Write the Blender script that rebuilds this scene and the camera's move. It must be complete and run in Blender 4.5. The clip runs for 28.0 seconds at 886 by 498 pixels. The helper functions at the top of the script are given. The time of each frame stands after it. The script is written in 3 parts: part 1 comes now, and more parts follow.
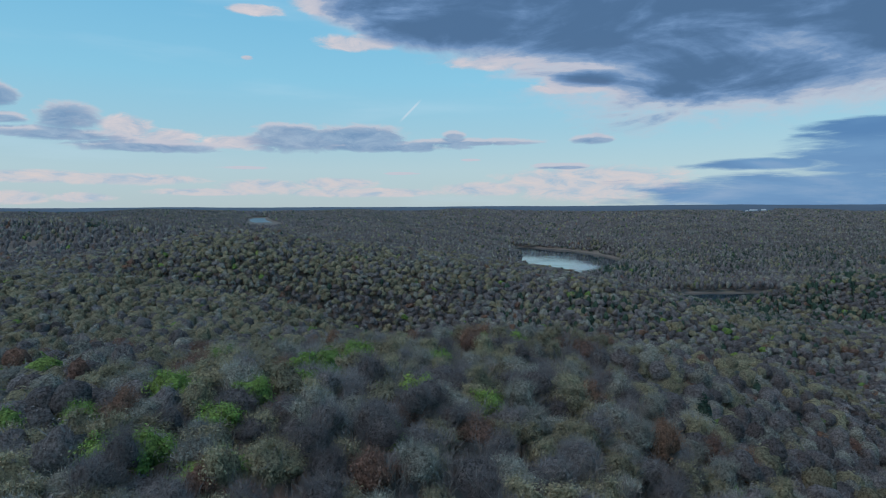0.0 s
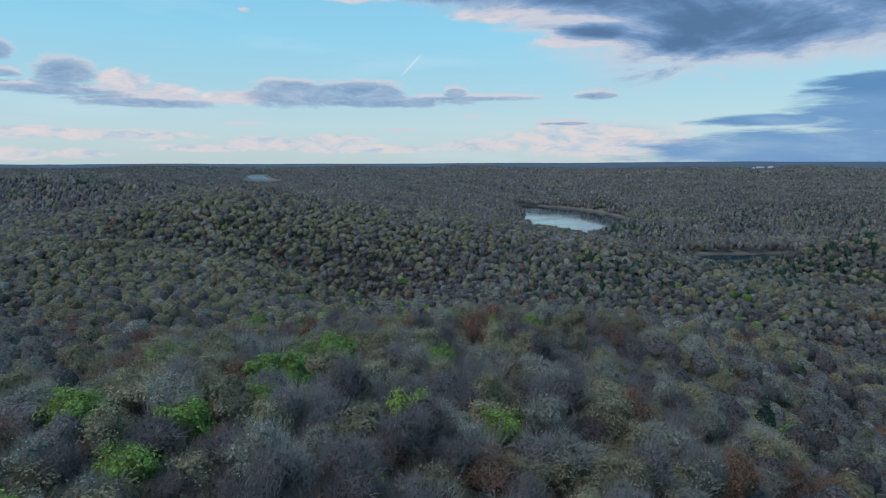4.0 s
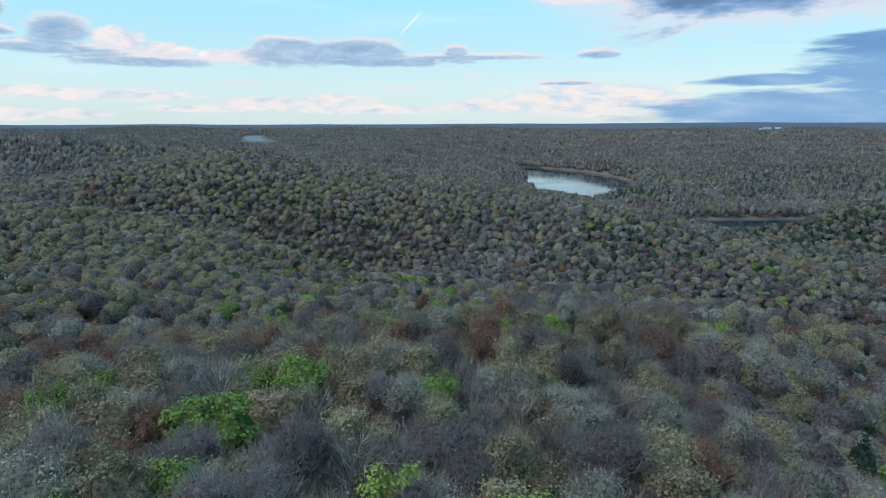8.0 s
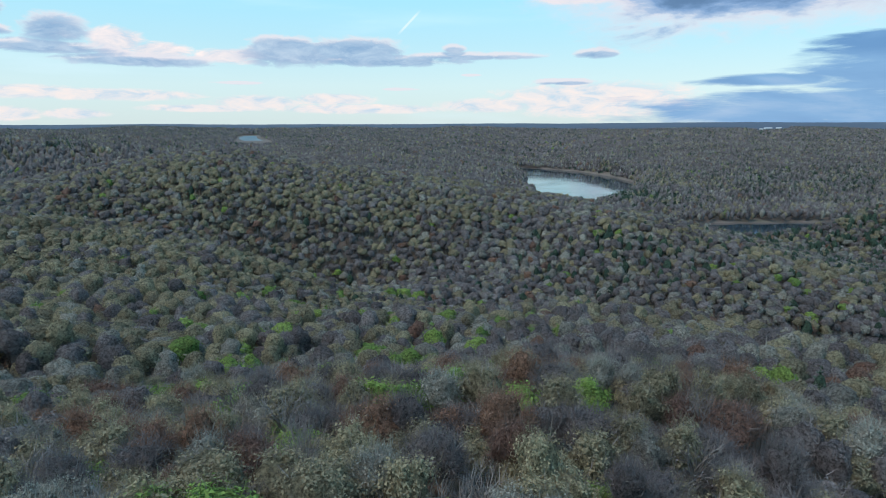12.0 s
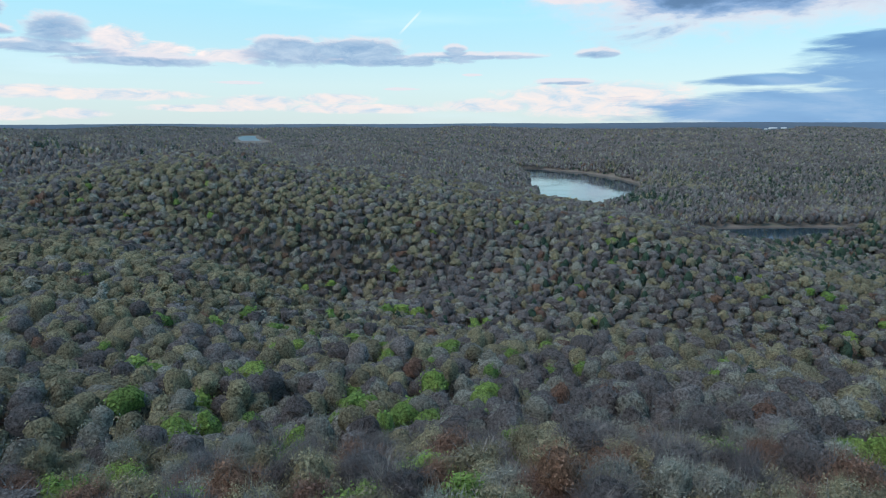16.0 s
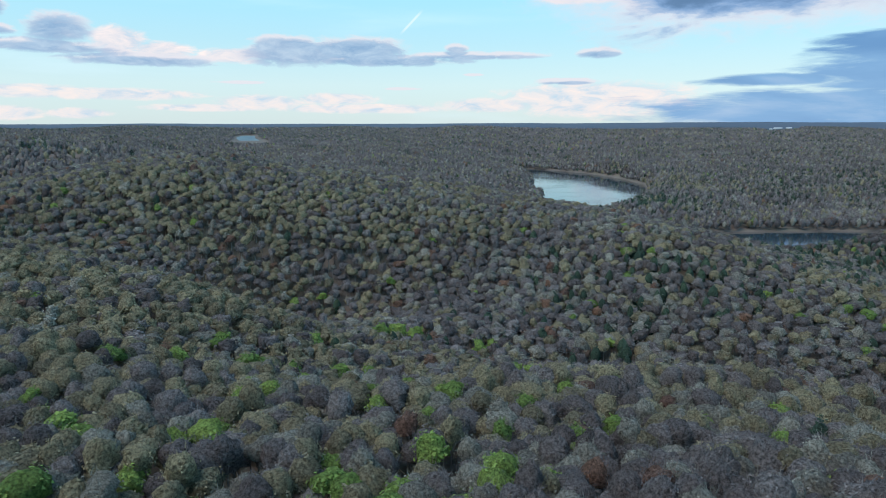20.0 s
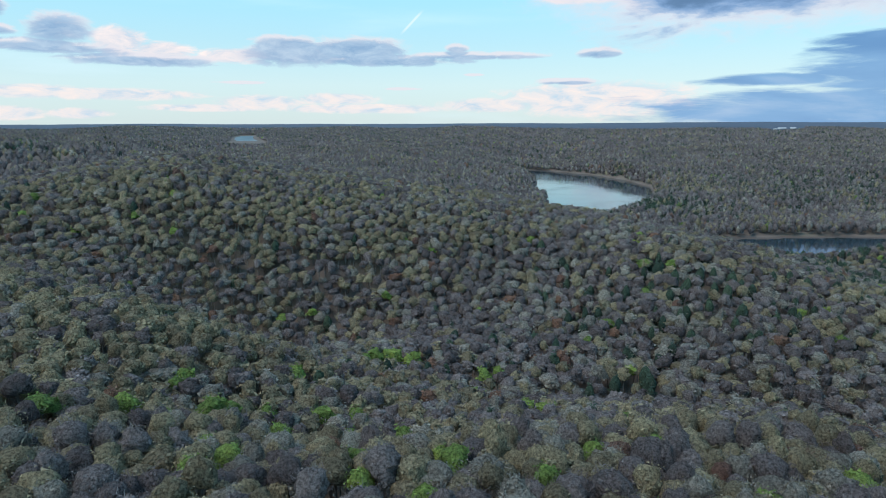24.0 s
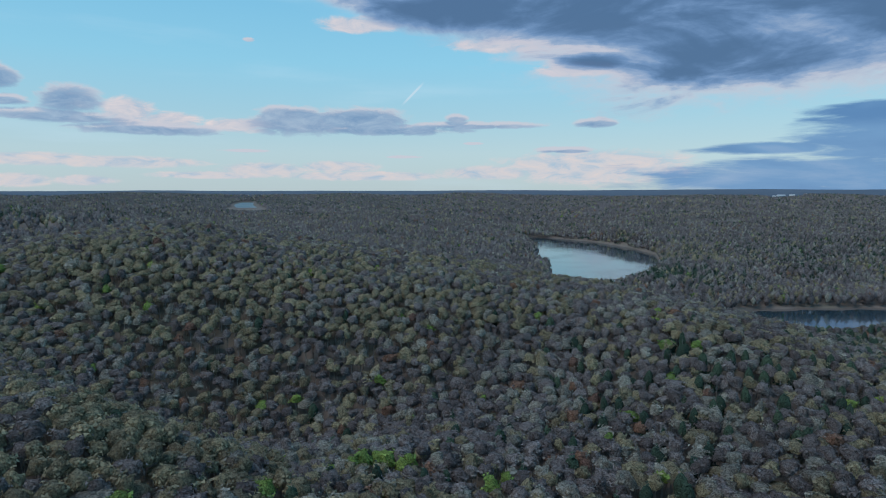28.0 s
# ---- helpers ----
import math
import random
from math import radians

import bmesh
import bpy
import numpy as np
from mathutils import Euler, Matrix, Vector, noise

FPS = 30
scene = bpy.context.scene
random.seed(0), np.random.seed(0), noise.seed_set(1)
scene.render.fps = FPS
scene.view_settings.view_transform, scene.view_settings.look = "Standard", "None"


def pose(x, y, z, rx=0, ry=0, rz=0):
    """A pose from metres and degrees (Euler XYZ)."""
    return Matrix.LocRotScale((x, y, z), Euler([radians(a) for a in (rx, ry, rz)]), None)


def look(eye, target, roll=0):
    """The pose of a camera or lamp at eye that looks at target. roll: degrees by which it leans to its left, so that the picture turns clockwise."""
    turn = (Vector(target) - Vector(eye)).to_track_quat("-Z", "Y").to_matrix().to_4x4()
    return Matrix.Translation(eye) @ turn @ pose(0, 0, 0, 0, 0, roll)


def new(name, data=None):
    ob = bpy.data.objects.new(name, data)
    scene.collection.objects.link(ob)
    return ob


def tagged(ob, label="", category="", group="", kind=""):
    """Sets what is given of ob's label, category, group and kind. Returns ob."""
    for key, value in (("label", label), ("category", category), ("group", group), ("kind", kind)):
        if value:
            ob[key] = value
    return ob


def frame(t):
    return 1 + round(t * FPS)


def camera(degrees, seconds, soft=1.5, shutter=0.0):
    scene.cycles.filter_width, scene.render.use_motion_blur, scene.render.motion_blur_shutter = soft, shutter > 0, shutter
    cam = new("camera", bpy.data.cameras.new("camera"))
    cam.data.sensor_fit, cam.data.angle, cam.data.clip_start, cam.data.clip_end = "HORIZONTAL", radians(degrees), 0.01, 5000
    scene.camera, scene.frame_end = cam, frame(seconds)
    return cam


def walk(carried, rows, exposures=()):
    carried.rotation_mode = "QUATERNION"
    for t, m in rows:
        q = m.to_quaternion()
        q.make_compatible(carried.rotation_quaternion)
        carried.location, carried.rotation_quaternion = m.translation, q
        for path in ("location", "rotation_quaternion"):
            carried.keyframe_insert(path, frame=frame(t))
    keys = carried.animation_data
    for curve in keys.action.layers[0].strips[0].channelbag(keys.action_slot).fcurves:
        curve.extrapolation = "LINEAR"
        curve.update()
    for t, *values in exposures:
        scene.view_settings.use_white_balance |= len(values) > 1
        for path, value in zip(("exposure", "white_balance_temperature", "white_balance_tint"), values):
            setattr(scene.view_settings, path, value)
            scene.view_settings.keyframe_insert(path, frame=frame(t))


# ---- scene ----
import collections
cam = camera(70, 28.0, soft=1.0)
PATH = [
    (0, pose(-0.00, -0.09, 151.17, 86.097, 0, 0.011) @ pose(0, 0, 0, 0, 0, -0.094)),
    (0.5, pose(-0.03, 4.92, 151.18, 85.652, 0, 0.020) @ pose(0, 0, 0, 0, 0, -0.090)),
    (1, pose(-0.06, 9.92, 151.20, 85.290, 0, 0.029) @ pose(0, 0, 0, 0, 0, -0.092)),
    (1.5, pose(-0.07, 14.90, 151.22, 84.852, 0, 0.050) @ pose(0, 0, 0, 0, 0, -0.084)),
    (2, pose(-0.07, 19.87, 151.24, 84.409, 0, 0.071) @ pose(0, 0, 0, 0, 0, -0.077)),
    (2.5, pose(-0.06, 24.81, 151.27, 83.955, 0, 0.092) @ pose(0, 0, 0, 0, 0, -0.066)),
    (3, pose(-0.04, 29.73, 151.31, 83.405, 0, 0.103) @ pose(0, 0, 0, 0, 0, -0.056)),
    (3.5, pose(-0.01, 34.65, 151.34, 82.827, 0, 0.116) @ pose(0, 0, 0, 0, 0, -0.041)),
    (5.5, pose(0.02, 54.26, 151.49, 80.326, 0, 0.138) @ pose(0, 0, 0, 0, 0, -0.002)),
    (6, pose(0.01, 59.17, 151.52, 79.755, 0, 0.144) @ pose(0, 0, 0, 0, 0, 0.007)),
    (6.5, pose(0.01, 64.09, 151.55, 79.183, 0, 0.151) @ pose(0, 0, 0, 0, 0, 0.014)),
    (7, pose(0.01, 69.03, 151.57, 78.777, 0, 0.130) @ pose(0, 0, 0, 0, 0, 0.012)),
    (7.5, pose(0.00, 73.97, 151.58, 78.759, 0, 0.134) @ pose(0, 0, 0, 0, 0, 0.007)),
    (8, pose(-0.01, 78.95, 151.58, 78.746, 0, 0.157) @ pose(0, 0, 0, 0, 0, -0.001)),
    (8.5, pose(-0.01, 83.99, 151.58, 78.742, 0, 0.177) @ pose(0, 0, 0, 0, 0, 0.006)),
    (9, pose(-0.01, 89.07, 151.57, 78.742, 0, 0.188) @ pose(0, 0, 0, 0, 0, -0.007)),
    (9.5, pose(-0.00, 94.17, 151.55, 78.739, 0, 0.199) @ pose(0, 0, 0, 0, 0, -0.024)),
    (10, pose(0.00, 99.28, 151.52, 78.732, 0, 0.220) @ pose(0, 0, 0, 0, 0, -0.043)),
    (10.5, pose(-0.01, 104.37, 151.50, 78.730, 0, 0.126) @ pose(0, 0, 0, 0, 0, -0.053)),
    (11, pose(-0.03, 109.43, 151.49, 78.731, 0, -0.043) @ pose(0, 0, 0, 0, 0, -0.046)),
    (11.5, pose(-0.06, 114.46, 151.49, 78.736, 0, -0.038) @ pose(0, 0, 0, 0, 0, -0.026)),
    (12, pose(-0.09, 119.47, 151.49, 78.733, 0, -0.028) @ pose(0, 0, 0, 0, 0, -0.003)),
    (12.5, pose(-0.12, 124.47, 151.50, 78.743, 0, -0.008) @ pose(0, 0, 0, 0, 0, -0.003)),
    (14.5, pose(-0.24, 144.34, 151.53, 78.745, 0, 0.026) @ pose(0, 0, 0, 0, 0, 0.003)),
    (15, pose(-0.26, 149.32, 151.53, 78.740, 0, 0.040) @ pose(0, 0, 0, 0, 0, 0.005)),
    (15.5, pose(-0.28, 154.31, 151.52, 78.725, 0, 0.060) @ pose(0, 0, 0, 0, 0, 0.010)),
    (16, pose(-0.30, 159.31, 151.50, 78.719, 0, 0.069) @ pose(0, 0, 0, 0, 0, 0.012)),
    (16.5, pose(-0.31, 164.31, 151.47, 78.721, 0, 0.084) @ pose(0, 0, 0, 0, 0, 0.025)),
    (17, pose(-0.31, 169.32, 151.44, 78.710, 0, 0.087) @ pose(0, 0, 0, 0, 0, 0.029)),
    (17.5, pose(-0.31, 174.35, 151.42, 78.707, 0, 0.102) @ pose(0, 0, 0, 0, 0, 0.039)),
    (18, pose(-0.30, 179.41, 151.40, 78.706, 0, 0.118) @ pose(0, 0, 0, 0, 0, 0.043)),
    (18.5, pose(-0.29, 184.48, 151.39, 78.699, 0, 0.134) @ pose(0, 0, 0, 0, 0, 0.046)),
    (19, pose(-0.27, 189.54, 151.39, 78.696, 0, 0.147) @ pose(0, 0, 0, 0, 0, 0.054)),
    (19.5, pose(-0.24, 194.58, 151.40, 78.703, 0, 0.150) @ pose(0, 0, 0, 0, 0, 0.049)),
    (20, pose(-0.21, 199.60, 151.42, 78.703, 0, 0.169) @ pose(0, 0, 0, 0, 0, 0.041)),
    (20.5, pose(-0.19, 204.61, 151.45, 78.694, 0, 0.178) @ pose(0, 0, 0, 0, 0, 0.033)),
    (21, pose(-0.18, 209.63, 151.49, 78.693, 0, 0.194) @ pose(0, 0, 0, 0, 0, 0.038)),
    (21.5, pose(-0.17, 214.65, 151.52, 78.681, 0, 0.184) @ pose(0, 0, 0, 0, 0, 0.034)),
    (23.5, pose(-0.18, 234.79, 151.71, 78.713, 0, 0.221) @ pose(0, 0, 0, 0, 0, 0.011)),
    (24, pose(-0.18, 239.83, 151.76, 78.706, 0, 0.214) @ pose(0, 0, 0, 0, 0, 0.009)),
    (24.5, pose(-0.18, 244.87, 151.81, 78.780, 0, 0.225) @ pose(0, 0, 0, 0, 0, 0.012)),
    (25, pose(-0.17, 249.92, 151.86, 79.216, 0, 0.221) @ pose(0, 0, 0, 0, 0, 0.019)),
    (25.5, pose(-0.16, 254.97, 151.90, 80.051, 0, 0.224) @ pose(0, 0, 0, 0, 0, 0.027)),
    (26, pose(-0.16, 260.01, 151.94, 80.958, 0, 0.229) @ pose(0, 0, 0, 0, 0, 0.037)),
    (26.5, pose(-0.15, 265.03, 151.97, 81.964, 0, 0.224) @ pose(0, 0, 0, 0, 0, 0.037)),
    (27, pose(-0.14, 270.03, 152.01, 82.819, 0, 0.227) @ pose(0, 0, 0, 0, 0, 0.044)),
    (27.5, pose(-0.13, 275.02, 152.04, 83.715, 0, 0.203) @ pose(0, 0, 0, 0, 0, 0.047)),
    (28, pose(-0.13, 280.02, 152.07, 84.634, 0, 0.217) @ pose(0, 0, 0, 0, 0, 0.064)),
]
EXPOSURES = [(0, -0.38, 5950, 10), (3.0, -0.3, 6000, 10), (5.5, -0.03, 6150, 10), (7.5, 0.15, 6300, 10), (24.5, 0.17, 6300, 10), (26.0, -0.02, 6200, 10), (28.0, -0.3, 6000, 10)]
walk(cam, PATH, EXPOSURES)


# ---- small helpers ----
class Graph:
    """Short calls for building node trees."""

    def __init__(self, tree):
        self.tree = tree
        tree.nodes.clear()

    def node(self, kind, **values):
        n = self.tree.nodes.new(kind)
        for key, value in values.items():
            setattr(n, key, value)
        return n

    def put(self, socket, value):
        if isinstance(value, bpy.types.NodeSocket):
            self.tree.links.new(value, socket)
        else:
            socket.default_value = value

    def math(self, op, *args, clamp=False):
        n = self.node("ShaderNodeMath", operation=op, use_clamp=clamp)
        for i, a in enumerate(args):
            self.put(n.inputs[i], a)
        return n.outputs[0]

    def step(self, value, low, high):
        n = self.node("ShaderNodeMapRange", interpolation_type="SMOOTHSTEP")
        for i, a in enumerate((value, low, high, 0.0, 1.0)):
            self.put(n.inputs[i], a)
        return n.outputs[0]

    def mix(self, factor, a, b, blend="MIX"):
        n = self.node("ShaderNodeMix", data_type="RGBA", blend_type=blend)
        self.put(n.inputs[0], factor)
        for i, c in ((6, a), (7, b)):
            self.put(n.inputs[i], (*c, 1) if isinstance(c, tuple) and len(c) == 3 else c)
        return n.outputs[2]

    def ramp(self, value, stops):
        n = self.node("ShaderNodeValToRGB")
        e = n.color_ramp.elements
        while len(e) < len(stops):
            e.new(0.5)
        for item, (at, c) in zip(e, stops):
            item.position, item.color = at, (*c, 1)
        self.put(n.inputs[0], value)
        return n.outputs[0]

    def noise(self, vector, scale, detail=4.0, rough=0.55, warp=0.0):
        n = self.node("ShaderNodeTexNoise")
        if vector is not None:
            self.put(n.inputs["Vector"], vector)
        n.inputs["Scale"].default_value, n.inputs["Detail"].default_value = scale, detail
        n.inputs["Roughness"].default_value, n.inputs["Distortion"].default_value = rough, warp
        return n.outputs[0]

    def vec(self, x, y, z=0.0):
        n = self.node("ShaderNodeCombineXYZ")
        for i, a in enumerate((x, y, z)):
            self.put(n.inputs[i], a)
        return n.outputs[0]


# ---- world: evening sky with broken cloud ----
# Clouds: azimuth to the right of the flight line, elevation, half width, half height, in degrees.
BANK = [(27.0, 19.5, 26, 12.0), (14.0, 16.0, 13, 5.5), (2.0, 16.6, 9.5, 3.0), (25.0, 10.8, 14, 2.6), (34.0, 13.0, 10, 4.5), (13.0, 10.9, 4.5, 1.0), (-5.5, 17.5, 6.0, 2.4)]
EAST = [(33.0, 0.9, 17.5, 1.9), (34.8, 3.9, 6.8, 2.2), (27.0, 3.3, 6.5, 0.5), (34.0, 6.0, 5.0, 0.6)]
BAND = [(-34.9, 8.2, 1.4, 0.9), (-34.6, 6.6, 1.6, 0.4), (-30.3, 6.9, 2.1, 1.1), (-31.0, 5.6, 4.8, 0.5), (-24.8, 4.9, 5.6, 0.5), (-13.2, 5.7, 4.2, 1.0), (-13.5, 6.6, 2.8, 0.6), (-7.6, 6.3, 4.4, 0.9),
        (-6.0, 5.3, 8.0, 0.5), (2.6, 5.7, 6.0, 0.35), (1.0, 6.3, 1.0, 0.4), (13.2, 5.8, 1.9, 0.42), (10.6, 3.5, 2.8, 0.28), (2.5, 4.1, 0.9, 0.12), (-17.5, 3.3, 2.0, 0.15), (-3.8, 2.9, 1.5, 0.12)]
PUFF = [(-26.3, 6.2, 2.0, 1.1), (-23.3, 5.6, 2.3, 0.7), (-17.8, 5.4, 2.6, 0.6), (4.8, 12.4, 4.2, 0.6), (-7.6, 14.0, 3.3, 0.7), (-16.2, 16.2, 2.4, 0.45), (11.6, 10.3, 3.6, 0.6), (-11.0, 17.0, 2.4, 0.8), (-16.9, 12.4, 0.5, 0.2)]
GLOW = [(-32.8, 2.3, 4.5, 0.5), (-27.0, 2.2, 6.5, 0.45), (-34.0, 0.7, 2.2, 0.5), (-29.6, 0.7, 2.2, 0.4), (-15.8, 1.7, 3.6, 0.6), (-9.5, 2.0, 3.5, 0.5), (-7.3, 1.2, 7.5, 0.4),
        (3.9, 1.5, 4.2, 0.6), (13.0, 2.0, 8.0, 1.5), (-20.0, 1.2, 5.0, 0.3)]

world = bpy.data.worlds.new("evening_sky")
scene.world = world
world.use_nodes = True
g = Graph(world.node_tree)
way = g.node("ShaderNodeSeparateXYZ")
g.put(way.inputs[0], g.node("ShaderNodeTexCoord").outputs["Generated"])
dx, dy, dz = way.outputs
azim = g.math("DEGREES", g.math("ARCTAN2", dx, dy))
elev = g.math("DEGREES", g.math("ARCSINE", dz))
SUN_ELEVATION, SUN_TURN = radians(9), radians(240)
sky = g.node("ShaderNodeTexSky", sky_type="NISHITA", sun_disc=False, sun_elevation=SUN_ELEVATION, sun_rotation=SUN_TURN, air_density=1.0, dust_density=0.6, ozone_density=2.0)
clear = g.mix(1.0, sky.outputs[0], (0.08, 0.08, 0.08), "MULTIPLY")
fade = g.ramp(g.math("DIVIDE", elev, 90.0, clamp=True), [
    (0.0, (0.62, 0.74, 0.74)), (0.035, (0.60, 0.78, 0.81)), (0.075, (0.46, 0.75, 0.85)), (0.12, (0.36, 0.75, 0.92)),
    (0.2, (0.25, 0.64, 0.89)), (0.45, (0.13, 0.38, 0.64)), (1.0, (0.08, 0.28, 0.54))])
air = g.mix(0.75, clear, fade)


def cover(shapes, grain, amount, low, high, lift=0.0):
    """How densely a group of clouds covers a direction."""
    most = None
    for a, e, ra, re in shapes:
        u = g.math("DIVIDE", g.math("SUBTRACT", azim, a), ra)
        v = g.math("DIVIDE", g.math("SUBTRACT", elev, e - lift), re)
        d = g.math("SUBTRACT", 1.0, g.math("ADD", g.math("MULTIPLY", u, u), g.math("MULTIPLY", v, v)))
        most = d if most is None else g.math("MAXIMUM", most, d)
    return g.step(g.math("ADD", g.math("MAXIMUM", most, -1.5), g.math("MULTIPLY", g.math("SUBTRACT", grain, 0.5), amount)), low, high)


flat = g.vec(g.math("MULTIPLY", azim, 0.16), g.math("MULTIPLY", elev, 0.42))
puff = g.noise(flat, 2.6, 10.0, 0.64, 0.5)
streak = g.noise(g.vec(g.math("MULTIPLY", azim, 0.10), g.math("MULTIPLY", elev, 0.75), 3.0), 1.6, 8.0, 0.6, 0.3)
soft = g.noise(g.vec(g.math("MULTIPLY", azim, 0.05), g.math("MULTIPLY", elev, 0.16), 7.0), 1.6, 6.0, 0.55, 0.5)
veil = g.noise(g.vec(g.math("MULTIPLY", azim, 0.03), g.math("MULTIPLY", elev, 0.2), 11.0), 1.5, 5.0, 0.5)
air = g.mix(g.math("MULTIPLY", g.step(veil, 0.5, 0.8), 0.35), air, (0.62, 0.78, 0.84))

glow = g.math("MULTIPLY", cover(GLOW, puff, 2.4, -0.5, 0.6), 0.85)
pink = g.ramp(puff, [(0.3, (0.36, 0.50, 0.62)), (0.5, (0.66, 0.62, 0.62)), (0.7, (0.80, 0.66, 0.60))])
air = g.mix(glow, air, pink)
east = g.math("MULTIPLY", cover(EAST, streak, 2.6, -0.3, 0.6), 0.9)
air = g.mix(east, air, g.ramp(soft, [(0.3, (0.09, 0.21, 0.42)), (0.55, (0.16, 0.31, 0.52)), (0.8, (0.36, 0.46, 0.60))]))
band = g.math("MULTIPLY", cover(BAND, puff, 3.0, -0.5, 0.5), 0.88)
top = g.math("MULTIPLY", cover(BAND, puff, 3.0, -0.5, 0.5, lift=0.3), g.step(soft, 0.2, 0.6))
air = g.mix(g.math("MULTIPLY", cover(PUFF, puff, 2.6, -0.5, 0.6), 0.9), air, g.ramp(puff, [(0.3, (0.42, 0.50, 0.60)), (0.5, (0.66, 0.61, 0.62)), (0.7, (0.84, 0.70, 0.65))]))
air = g.mix(band, air, g.mix(top, (0.62, 0.60, 0.63), g.ramp(puff, [(0.35, (0.17, 0.28, 0.45)), (0.65, (0.36, 0.46, 0.58))])))
mixed = g.math("ADD", g.math("MULTIPLY", soft, 0.72), g.math("MULTIPLY", puff, 0.28))
bank = cover(BANK, mixed, 2.4, -0.45, 0.25)
deep = g.step(g.math("ADD", cover(BANK, mixed, 2.2, -0.3, 1.4), g.math("MULTIPLY", g.math("SUBTRACT", soft, 0.5), 1.3)), 0.0, 0.9)
grey = g.ramp(deep, [(0.0, (0.60, 0.58, 0.62)), (0.15, (0.33, 0.42, 0.56)), (0.5, (0.18, 0.29, 0.47)), (0.8, (0.12, 0.21, 0.36)), (1.0, (0.09, 0.165, 0.29))])
air = g.mix(g.math("MULTIPLY", bank, 0.97), air, grey)
# a short vapour trail
across = g.math("ABSOLUTE", g.math("SUBTRACT", g.math("ADD", azim, 2.9), g.math("SUBTRACT", elev, 8.4)))
along = g.math("ABSOLUTE", g.math("ADD", g.math("ADD", azim, 2.9), g.math("SUBTRACT", elev, 8.4)))
trail = g.math("MULTIPLY", g.step(across, 0.2, 0.05), g.step(along, 2.2, 0.8))
air = g.mix(g.math("MULTIPLY", trail, 0.45), air, (0.78, 0.80, 0.82))
shine = g.node("ShaderNodeBackground")
g.put(shine.inputs[0], air)
shine.inputs[1].default_value = 1.2
g.put(g.node("ShaderNodeOutputWorld").inputs[0], shine.outputs[0])

sun = new("sun", bpy.data.lights.new("sun", "SUN"))
sun.data.energy, sun.data.angle, sun.data.color = 1.8, radians(40), (1.0, 0.86, 0.74)
sun.matrix_world = look((0, 0, 0), (-math.sin(SUN_TURN), -math.cos(SUN_TURN), -math.tan(radians(58))))


# ---- materials ----
def material(name):
    m = bpy.data.materials.new(name)
    m.use_nodes = True
    return m, Graph(m.node_tree)


def surface(h, colour, rough, bump=None, strength=0.3, distance=0.1, translucent=0.0):
    """Closes a material: a principled surface, with some light let through for leaves."""
    p = h.node("ShaderNodeBsdfPrincipled")
    h.put(p.inputs["Base Color"], colour)
    h.put(p.inputs["Roughness"], rough)
    p.inputs["Specular IOR Level"].default_value = 0.25
    if bump is not None:
        b = h.node("ShaderNodeBump")
        b.inputs["Strength"].default_value, b.inputs["Distance"].default_value = strength, distance
        h.put(b.inputs["Height"], bump)
        h.put(p.inputs["Normal"], b.outputs[0])
    end = p.outputs[0]
    if translucent:
        t = h.node("ShaderNodeBsdfTranslucent")
        h.put(t.inputs[0], colour)
        mixer = h.node("ShaderNodeMixShader")
        mixer.inputs[0].default_value = translucent
        h.put(mixer.inputs[1], end)
        h.put(mixer.inputs[2], t.outputs[0])
        end = mixer.outputs[0]
    h.put(h.node("ShaderNodeOutputMaterial").inputs[0], end)


def foliage(name, stops, translucent=0.2, spread=0.28):
    """Twigs, buds or leaves: each tree has its own tone, each spray differs a little, and patches drift over the hills.
    Gives two materials: for single sprays, and for the dense heart of a crown."""
    made = []
    for dense, ending in ((False, ""), (True, "_heart")):
        m, h = material(name + ending)
        own = h.node("ShaderNodeAttribute", attribute_name="tint").outputs["Fac"]
        tone = h.math("FRACT", h.math("ADD", own, h.node("ShaderNodeObjectInfo").outputs["Random"]))
        geo = h.node("ShaderNodeNewGeometry")
        where = geo.outputs["Position"]
        drift = h.noise(where, 0.011, 3.0)
        tone = h.math("ADD", h.math("MULTIPLY", tone, 0.85), h.math("MULTIPLY", h.math("SUBTRACT", drift, 0.42), 0.9), clamp=True)
        colour = h.ramp(tone, stops)
        lobes = None
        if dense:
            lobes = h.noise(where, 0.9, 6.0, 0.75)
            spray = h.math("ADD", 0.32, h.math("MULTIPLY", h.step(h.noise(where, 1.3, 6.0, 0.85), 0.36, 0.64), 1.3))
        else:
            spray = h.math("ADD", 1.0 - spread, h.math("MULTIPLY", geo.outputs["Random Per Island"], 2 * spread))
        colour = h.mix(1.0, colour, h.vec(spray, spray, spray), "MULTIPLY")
        surface(h, colour, 0.85, lobes, 1.0, 1.8, translucent)
        made.append(m)
    return made


TWIGS = foliage("bare_twigs", [(0.0, (0.144, 0.129, 0.130)), (0.5, (0.219, 0.199, 0.198)), (1.0, (0.323, 0.300, 0.294))], 0.3)
SILVER = foliage("silver_buds", [(0.0, (0.234, 0.231, 0.205)), (0.5, (0.322, 0.319, 0.276)), (1.0, (0.430, 0.424, 0.360))], 0.3)
OLIVE = foliage("olive_buds", [(0.0, (0.225, 0.204, 0.139)), (0.5, (0.313, 0.284, 0.187)), (1.0, (0.419, 0.381, 0.244))], 0.3)
GREEN = foliage("spring_leaves", [(0.0, (0.169, 0.270, 0.076)), (0.5, (0.241, 0.362, 0.095)), (1.0, (0.318, 0.432, 0.113))], 0.3)
